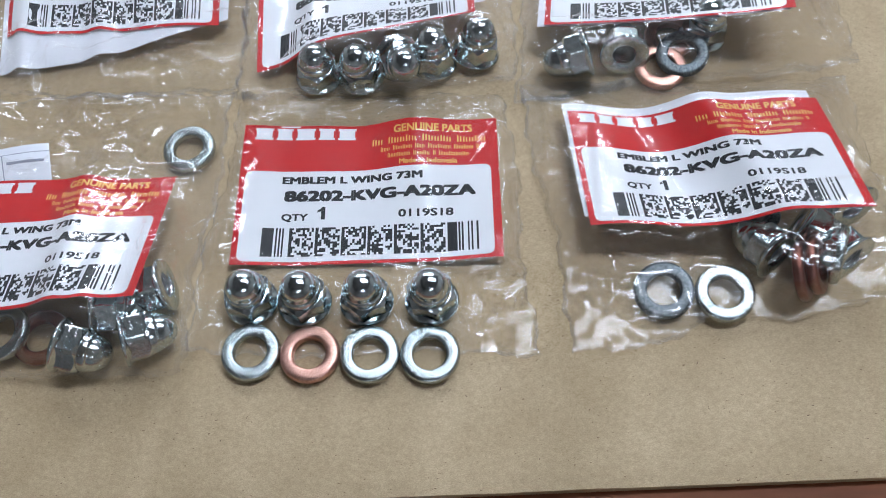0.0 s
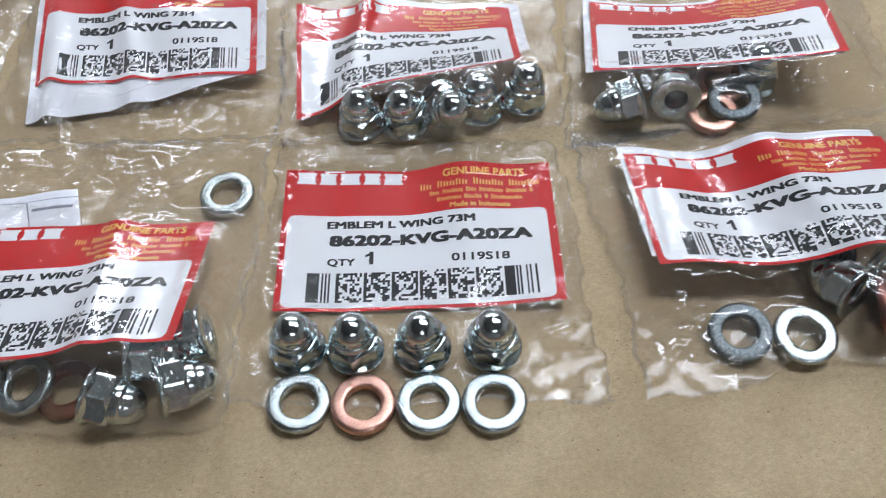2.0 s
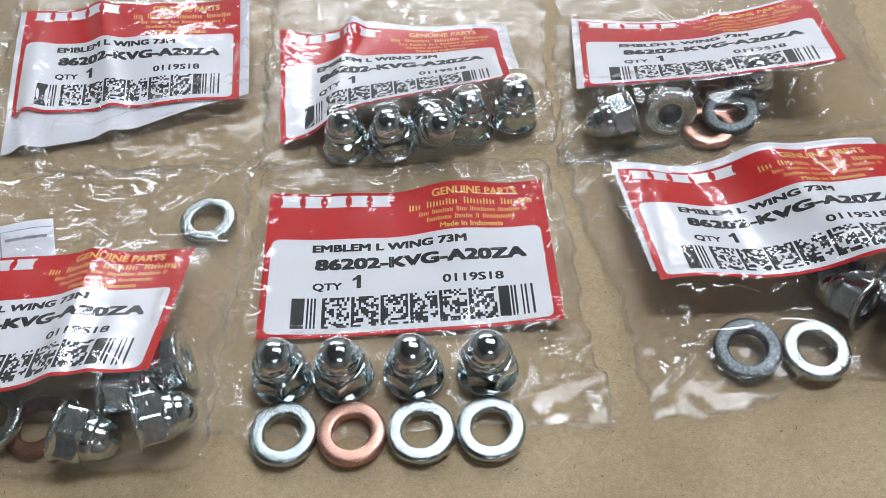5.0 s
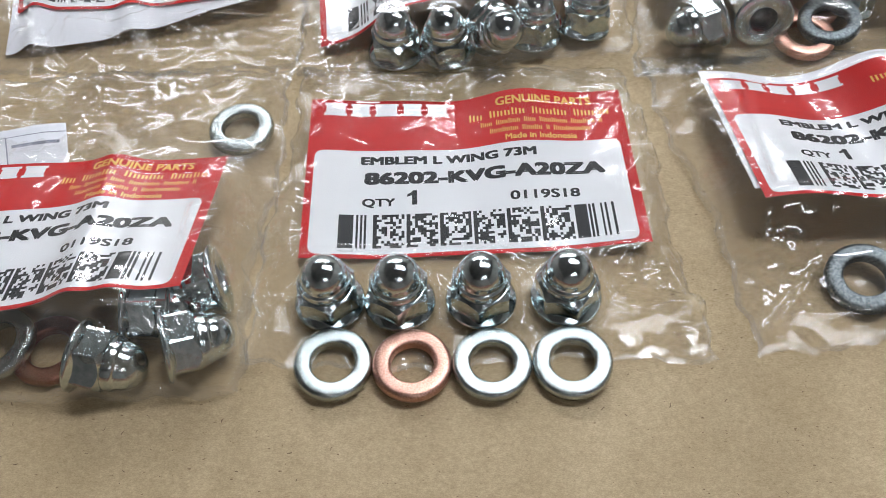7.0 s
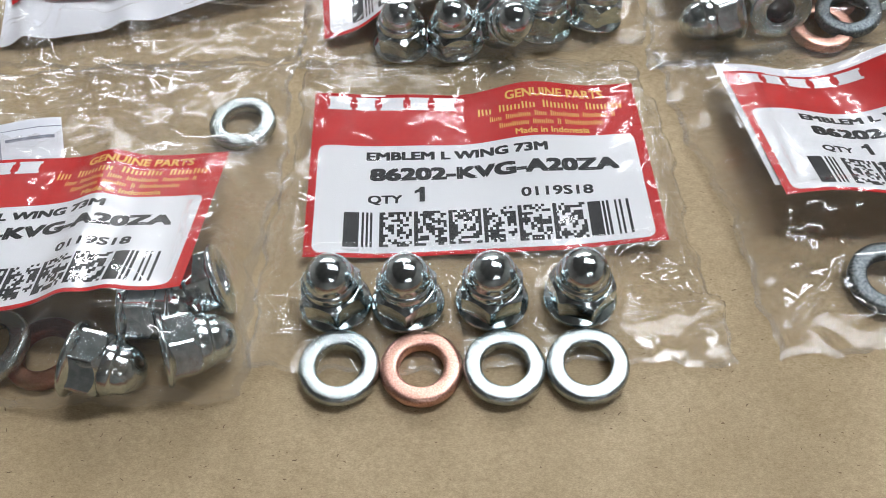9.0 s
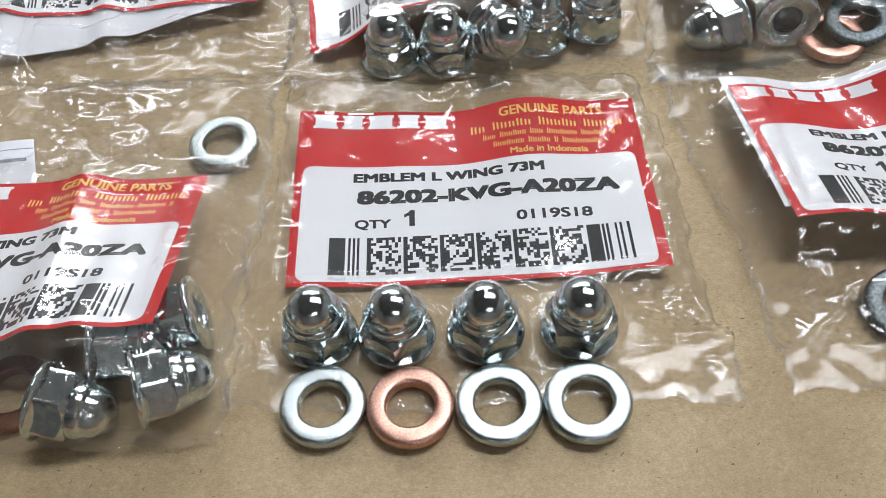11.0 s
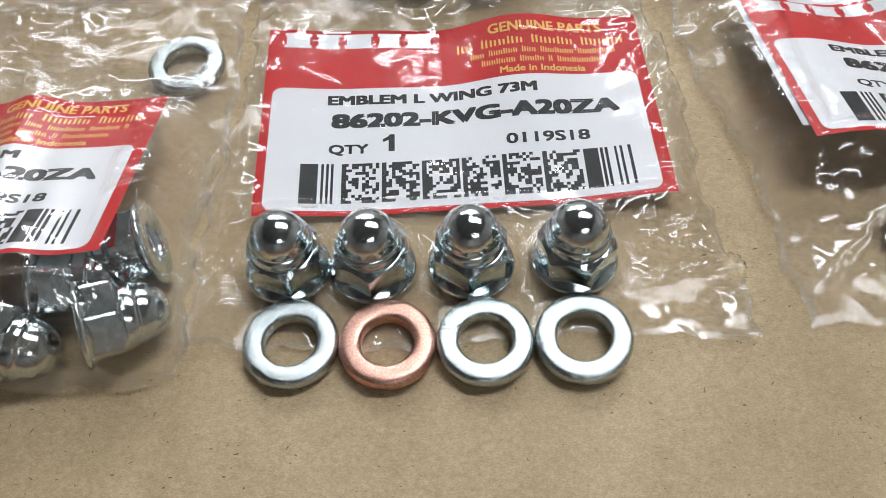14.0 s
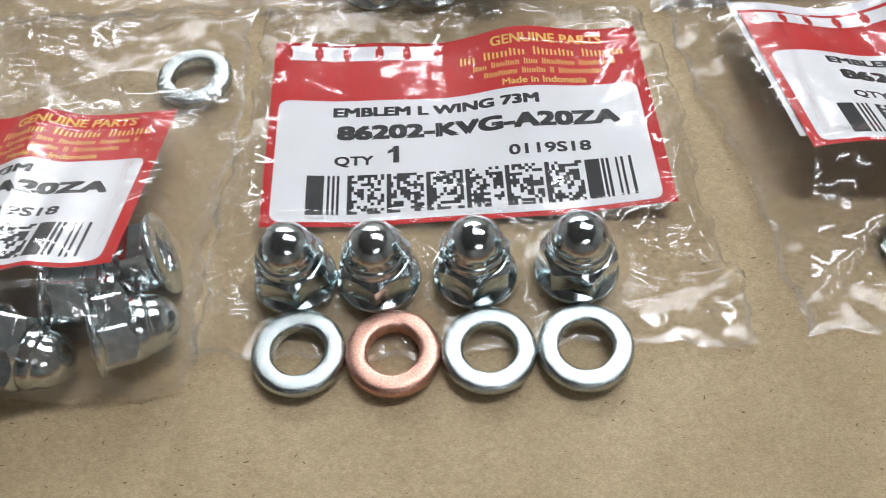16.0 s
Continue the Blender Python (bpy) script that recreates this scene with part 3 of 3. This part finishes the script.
def nut_at(bag, x, y, z, rx, ry, rz, spin=0):
    m = pose(x * C, y * C, z * C, rx, ry, rz) @ pose(0, 0, 0, 0, 0, (30 if rx > 80 else 0) + spin)
    axis = m.to_3x3() @ Vector((0, 0, 1))
    hold(bag, x, y, 0.6, z + 0.76 * math.hypot(axis.x, axis.y) + 0.05)
    hold(bag, x + axis.x * 0.55, y + axis.y * 0.55, 0.55, z + axis.z * 0.6 + 0.66)
    hold(bag, x + axis.x * 0.97, y + axis.y * 0.97, 0.42, z + axis.z * 0.97 + 0.55)
    return tagged(copy_thing(FIRST_NUT, m), NUT_LABEL)


def ring_at(first, label, bag, x, y, z, rx, ry, rz):
    m = pose(x * C, y * C, z * C, rx, ry, rz)
    axis = m.to_3x3() @ Vector((0, 0, 1))
    hold(bag, x, y, 0.2 + 0.9 * abs(axis.z), z + 0.3 * abs(axis.z) + 0.8 * math.hypot(axis.x, axis.y))
    return tagged(copy_thing(first, m), label)


def zinc_at(*place):
    return ring_at(W_ZINC, "zinc-plated steel washer in a clear bag", *place)


def copper_at(*place):
    return ring_at(W_COPPER, "copper washer in a clear bag", *place)


def dark_copper_at(*place):
    return ring_at(dark_copper, "dark reddish copper washer in a clear bag", *place)


dark_copper = tagged(new("washer", W_COPPER.data.copy()), "dark reddish copper washer in a clear bag", "washer", "washers")
dark_copper.data.materials[0] = COPPER_DULL
put(dark_copper, 14.75, 2.25, 0.72, 62, 0, 82)
hold("right", 14.75, 2.25, 0.5, 1.4)


dull = tagged(new("washer", W_ZINC.data.copy()), "dull grey zinc washer in a clear bag", "washer", "washers")
dull.data.materials[0] = ZINC_GREY
put(dull, 11.25, 1.9, 0.16, 8, -6, 0)
hold("right", 11.25, 1.9, 0.8, 0.5)
zinc_at("right", 12.86, 1.8, 0.18, 6, 1, 0)
nut_at("right", 14.3, 2.75, 0.74, 101, 0, -140)
nut_at("right", 13.75, 4.0, 0.74, 100, 0, 160)
dark_copper_at("right", 15.15, 2.45, 0.74, 60, 0, 78)
nut_at("right", 16.25, 2.6, 0.74, 101, 0, -148)
nut_at("right", 15.0, 3.8, 0.74, 100, 0, 60)
nut_at("right", 16.6, 4.2, 0.74, 100, 0, 205)
zinc_at("right", 15.75, 2.75, 0.8, 78, 0, 70)

zinc_at("left", -8.3, 0.35, 0.24, 3, -13, 0)
zinc_at("left", -6.98, 0.38, 0.26, 4, -13, 0)
dark_copper_at("left", -6.0, 0.35, 0.04, 1, 0, 0)
nut_at("left", -5.12, -0.08, 0.75, 101, 0, 80, -8)
nut_at("left", -3.4, 0.05, 0.76, 101, 0, 112)
nut_at("left", -4.4, 0.98, 0.74, 100, 0, 97, -5)
nut_at("left", -2.45, 1.75, 0.75, 97, 0, -74)
zinc_at("left", -2.88, 6.68, 0.07, 2, -1, 0)

nut_at("far_middle", 0.9, 9.6, 0.06, 4, 0, 10)
nut_at("far_middle", 2.3, 9.55, 0.14, 3, -7, 40)
nut_at("far_middle", 3.45, 9.95, 0.55, 56, 0, 25)
nut_at("far_middle", 4.6, 9.95, 0.14, -8, 3, 15)
nut_at("far_middle", 5.95, 10.4, 0.14, -6, 8, 0)

nut_at("far_right", 9.5, 9.95, 0.74, 101, 0, -76)
nut_at("far_right", 10.62, 9.75, 0.75, 102, 0, 178)
copper_at("far_right", 11.8, 9.75, 0.1, 5, 0, 0)
copper_at("far_right", 12.2, 11.0, 0.1, 3, 0, 10)
ring_at(dull, "dull grey zinc washer in a clear bag", "far_right", 12.5, 10.1, 0.32, 8, -8, 0)
nut_at("far_right", 13.2, 11.0, 0.16, -8, 8, 0)

hold("edge", 23, 12, 1.2, 1.2)


# ---- clear bags ----
def facets(x, y, cell, rng):
    """Crumpled film: flat three-cornered facets of about one cell across, from -0.5 to 0.5 high."""
    a, px, py = rng.uniform(0, math.pi), rng.uniform(0, 6), rng.uniform(0, 6)
    table = np.random.RandomState(rng.randrange(10000)).uniform(-0.5, 0.5, (128, 128))
    p = (x * math.cos(a) + y * math.sin(a)) / cell + 40
    q = (y * math.cos(a) - x * math.sin(a)) / cell * 1.15 + 40
    p, q = p + 0.32 * np.sin(1.9 * q + px) + 0.2 * np.sin(0.7 * p + py), q + 0.32 * np.sin(2.3 * p + py)
    i, j = np.floor(p).astype(int), np.floor(q).astype(int)
    f, g = p - i, q - j
    h = lambda di, dj: table[(i + di) % 128, (j + dj) % 128]
    near = h(0, 0) + f * (h(1, 0) - h(0, 0)) + g * (h(0, 1) - h(0, 0))
    far = h(1, 1) + (1 - f) * (h(0, 1) - h(1, 1)) + (1 - g) * (h(1, 0) - h(1, 1))
    return np.where(f + g < 1, near, far)


def film_heights(x, y, u, v, size, things, sheets, rng, creases, amp):
    """The lie of a film over labels and small things, with pinched creases; all in centimetres."""
    z = np.full(x.shape, 0.05)
    for px, py, r, h in things:
        d = np.maximum(np.hypot(x - px, y - py) - r, 0)
        z = np.maximum(z, h / (1 + (d / 0.5) ** 2.2))
    for sheet in sheets:
        su, sv = sheet.find(x, y)
        q = sheet.at(su, sv)
        d = np.maximum(np.hypot(x - q[..., 0], y - q[..., 1]), 0)
        z = np.maximum(z, (q[..., 2] + 0.035) / (1 + (d / 0.85) ** 2.2))
    for _ in range(6):
        mean = z.copy()
        mean[1:-1, 1:-1] = (z[:-2, 1:-1] + z[2:, 1:-1] + z[1:-1, :-2] + z[1:-1, 2:]) / 4
        z = np.maximum(mean, z - 0.004)
    taut = np.ones_like(z)
    for sheet in sheets:
        bl, br, tr, tl = sheet.c
        a = ((x - bl[0]) * (br - bl)[0] + (y - bl[1]) * (br - bl)[1]) / ((br - bl)[:2] @ (br - bl)[:2])
        b = ((x - bl[0]) * (tl - bl)[0] + (y - bl[1]) * (tl - bl)[1]) / ((tl - bl)[:2] @ (tl - bl)[:2])
        inside = np.minimum(np.minimum(a, 1 - a) * 8, np.minimum(b, 1 - b) * 5)
        taut = np.minimum(taut, 1 - 0.9 * np.clip(inside / 0.5 + 0.3, 0, 1))
    for px, py, r, h in things:
        taut = np.minimum(taut, (0.7 if h > 0.7 else 0.05) + 0.5 * np.clip((np.hypot(x - px, y - py) - r) / 0.3, 0, 1))
    wrinkle = np.zeros_like(z)
    step = (x.max() - x.min()) / x.shape[1]
    kinds = [(0.4, 2.0, 0.12, 0.36, 0.75)] * int(creases * 1.7) + [(0.2, 0.9, 0.05, 0.12, 0.28)] * int(creases * 2.2)
    for short, long, thin, wide, share in kinds:
        ci, cj = rng.randrange(x.shape[1]), rng.randrange(x.shape[0])
        a = rng.uniform(0, math.pi)
        length, width = rng.uniform(short, long), rng.uniform(thin, wide)
        bend, tall = rng.uniform(0.8, 3), amp * share * rng.uniform(0.3, 1)
        k = int((2.2 * length + 0.5) / step) + 1
        box = (slice(max(cj - k, 0), cj + k), slice(max(ci - k, 0), ci + k))
        dx, dy = x[box] - x[cj, ci], y[box] - y[cj, ci]
        along, across = dx * math.cos(a) + dy * math.sin(a), dy * math.cos(a) - dx * math.sin(a)
        across = across + 0.2 * np.sin(along * bend + a) * min(1, length)
        wrinkle[box] = np.maximum(wrinkle[box], tall * np.exp(-np.abs(across / width) ** 1.4) * np.exp(-((along / length) ** 2)))
    soft = facets(x, y, 1.4, rng) * 0.7 + facets(x, y, 0.6, rng) * 0.36 + facets(x, y, 0.27, rng) * 0.1
    edge = np.minimum(np.minimum(u, 1 - u) * size[0], np.minimum(v, 1 - v) * size[1])
    fade = np.clip(edge / 0.55, 0, 1) ** 0.7
    crumple = wrinkle + (soft + 0.34) * amp * 2.6
    return np.maximum(0.05 + (z - 0.05) * fade + crumple * (0.3 + 0.7 * fade) * taut, 0.03)


def clear_bag(label, corners, bag_name, sheets, seed, creases=200, amp=0.11, caps=(), folds=(), dents=()):
    """A clear bag: a crinkled upper film, a flatter lower film and welded edges."""
    rng = random.Random(seed)
    bl, br, tr, tl = [np.array(p, float) for p in corners]
    su, sv = np.linalg.norm(br - bl), np.linalg.norm(tl - bl)
    nu, nv = int(su / 0.05), int(sv / 0.05)
    u, v = np.meshgrid(np.linspace(0, 1, nu), np.linspace(0, 1, nv))
    xy = (bl * (1 - u[..., None]) + br * u[..., None]) * (1 - v[..., None]) + (tl * (1 - u[..., None]) + tr * u[..., None]) * v[..., None]
    x, y = xy[..., 0].copy(), xy[..., 1].copy()
    p1, p2 = rng.uniform(0, 6), rng.uniform(0, 6)
    x += 0.1 * np.sin(1.1 * y + p1) * np.abs(2 * u - 1) ** 3 + (0.06 * np.sin(4.3 * y + p2) + 0.03 * np.sin(9.7 * y + p1)) * np.abs(2 * u - 1) ** 6
    y += 0.1 * np.sin(0.9 * x + p2) * np.abs(2 * v - 1) ** 3 + (0.06 * np.sin(3.9 * x + p1) + 0.03 * np.sin(10.3 * x + p2)) * np.abs(2 * v - 1) ** 6
    for at, width, high in dents:
        y += high * np.exp(-(((x - at) / width) ** 2)) * (1 - v) ** 5
    z = film_heights(x, y, u, v, (su, sv), HELD.get(bag_name, []), sheets, rng, creases, amp)
    for x0, y0, x1, y1, width, height in folds:
        L = math.hypot(x1 - x0, y1 - y0)
        t = (((x - x0) * (x1 - x0) + (y - y0) * (y1 - y0)) / L**2).clip(0, 1)
        d = np.hypot(x - x0 - t * (x1 - x0), y - y0 - t * (y1 - y0))
        z += height * (1 - 0.85 * t) * np.exp(-np.abs(d / width) ** 1.3)
    for px, py, r, hole, top in caps:
        d = np.hypot(x - px, y - py)
        k = np.maximum(np.clip((d - r) / 0.25, 0, 1), np.clip((hole - d) / 0.15, 0, 1))
        z = np.minimum(z, top + k * 0.1 / np.maximum(1.02 - k, 0.02))
    bag = new("clear_bag")
    tagged(bag, label, "plastic bag", "clear bags")
    top = np.stack([x, y, z], -1).reshape(-1, 3)
    part("upper_film", mesh_of("upper_film", top, grid_faces(nu, nv), FILM), bag, "crinkled clear film")
    for name, rows in (("seam", (slice(0, 3), slice(None))), ("seam", (slice(-3, None), slice(None))), ("seam", (slice(None), slice(0, 3))), ("seam", (slice(None), slice(-3, None)))):
        strip = np.stack([x[rows], y[rows], z[rows] + 0.006], -1)
        part(name, mesh_of(name, strip.reshape(-1, 3), grid_faces(strip.shape[1], strip.shape[0]), FILM_SEAM), bag, "milky welded edge")
    k = 2
    under = 0.012 + np.minimum((facets(x, y, 0.75, rng) * 0.8 + facets(x, y, 0.33, rng) * 0.5 + 0.6).clip(0, None) * 0.09, 0.5 * (z - 0.02)).clip(0, None)
    low = np.stack([x[::k, ::k], y[::k, ::k], under[::k, ::k]], -1)
    part("lower_film", mesh_of("lower_film", low.reshape(-1, 3), grid_faces(low.shape[1], low.shape[0]), FILM_BACK), bag, "crinkled clear film")
    return bag


NUTS_ON_TOP = [(-0.2, 1.52, 0.8, 0.0, 0.09), (1.32, 1.5, 0.8, 0.0, 0.09), (3.06, 1.54, 0.8, 0.0, 0.09), (4.88, 1.59, 0.8, 0.0, 0.09)]
NUTS_ON_TOP += [(1.635 * k, -0.04, 0.85, 0.4, 0.05) for k in range(4)]
clear_bag("flat clear plastic bag under four nuts and washers", ((-1.98, -0.12), (7.78, 0.05), (6.95, 8.7), (-1.45, 8.85)), "centre", [S_CENTRE], 3, 340, 0.17,
          NUTS_ON_TOP, [(7.7, 1.2, 5.0, 0.8, 0.1, 0.34), (7.7, 1.1, 5.4, 0.6, 0.05, 0.3), (7.6, 1.25, 5.8, 1.1, 0.05, 0.25), (7.5, 1.3, 6.0, 1.9, 0.08, 0.3), (7.4, 1.5, 6.6, 3.4, 0.12, 0.2),
                        (-1.5, 8.3, 6.7, 8.25, 0.14, 0.12), (-1.6, 7.6, -1.75, 3.0, 0.12, 0.14), (7.1, 7.6, 7.4, 3.2, 0.12, 0.16),
                        (3.35, 8.1, 3.1, 5.4, 0.16, 0.06), (2.2, 7.7, 2.35, 5.5, 0.2, 0.04), (4.1, 8.0, 4.2, 5.4, 0.2, 0.045), (5.35, 8.0, 5.4, 5.3, 0.2, 0.05),
                        (-0.4, 7.9, -0.85, 5.3, 0.13, 0.06), (6.3, 7.0, 5.5, 5.5, 0.12, 0.06)])
clear_bag("puffed clear plastic bag holding nuts and washers", ((8.85, 0.12), (18.2, 1.9), (17.4, 9.3), (7.3, 9.2)), "right", [S_RIGHT], 5, 320, 0.19, (),
          [(12.2, 1.0, 17.8, 2.2, 0.16, 0.35), (9.1, 0.7, 10.4, 2.2, 0.12, 0.3), (9.4, 0.6, 11.0, 0.9, 0.1, 0.2)], [(10.7, 1.0, -0.3), (13.0, 0.9, 0.4)])
clear_bag("clear plastic bag with a loose washer under its film", ((-12.0, -1.45), (-1.95, -0.55), (-1.75, 9.0), (-11.8, 8.7)), "left", [S_LEFT], 7, 340, 0.22, (),
          [(-2.1, -0.35, -8.0, -0.6, 0.12, 0.3), (-2.2, 8.2, -6.0, 7.2, 0.12, 0.25), (-2.1, -0.42, -10, -0.75, 0.05, 0.22), (-9.5, -1.05, -3.5, -0.85, 0.07, 0.22), (-7.5, -0.8, -5.0, -1.1, 0.05, 0.18)])
clear_bag("clear plastic bag drawn tight over a row of nuts", ((-1.75, 8.55), (7.2, 9.3), (7.3, 18.7), (-2.35, 19.2)), "far_middle", [S_FAR_MID], 9, 360, 0.25, (),
          [(-1.5, 8.8, 2.5, 8.75, 0.1, 0.25), (3.6, 8.8, 4.3, 9.6, 0.07, 0.3), (7.0, 10.6, 4.4, 9.1, 0.1, 0.2)])
clear_bag("clear plastic bag with nuts and a copper washer", ((7.2, 8.5), (17.9, 9.9), (17.7, 19.0), (8.0, 19.6)), "far_right", [S_FAR_RIGHT], 11, 360, 0.25, (),
          [(17.6, 10.2, 12.8, 9.4, 0.12, 0.3), (16.9, 10.4, 14.6, 11.4, 0.1, 0.3), (7.6, 9.0, 11.5, 9.2, 0.1, 0.2)])
clear_bag("crumpled clear plastic bag with white paper inside", ((-11.0, 8.8), (-1.6, 8.75), (-2.45, 20.4), (-11.3, 20.0)), "far_left", [S_FAR_LEFT], 13, 420, 0.33, (),
          [(-1.9, 11.6, -7.5, 9.9, 0.2, 0.55), (-2.0, 11.0, -6.5, 10.4, 0.1, 0.4), (-2.2, 10.4, -8.0, 10.2, 0.16, 0.4), (-1.9, 10.9, -6.0, 9.6, 0.14, 0.3), (-2.0, 9.8, -8.5, 9.7, 0.12, 0.25), (-3.0, 17.3, -10.0, 17.1, 0.15, 0.3)])
clear_bag("clear plastic bag lying askew at the board's end", ((21.3, 9.5), (30.5, 13.5), (26.5, 22.0), (18.6, 18.6)), "edge", [S_EDGE], 15, 200, 0.17)
clear_bag("clear plastic bag beside a crumpled one", ((-22, 11.0), (-11.4, 11.2), (-11.6, 20.0), (-22, 19.5)), "west", [S_WEST], 17, 150, 0.16)
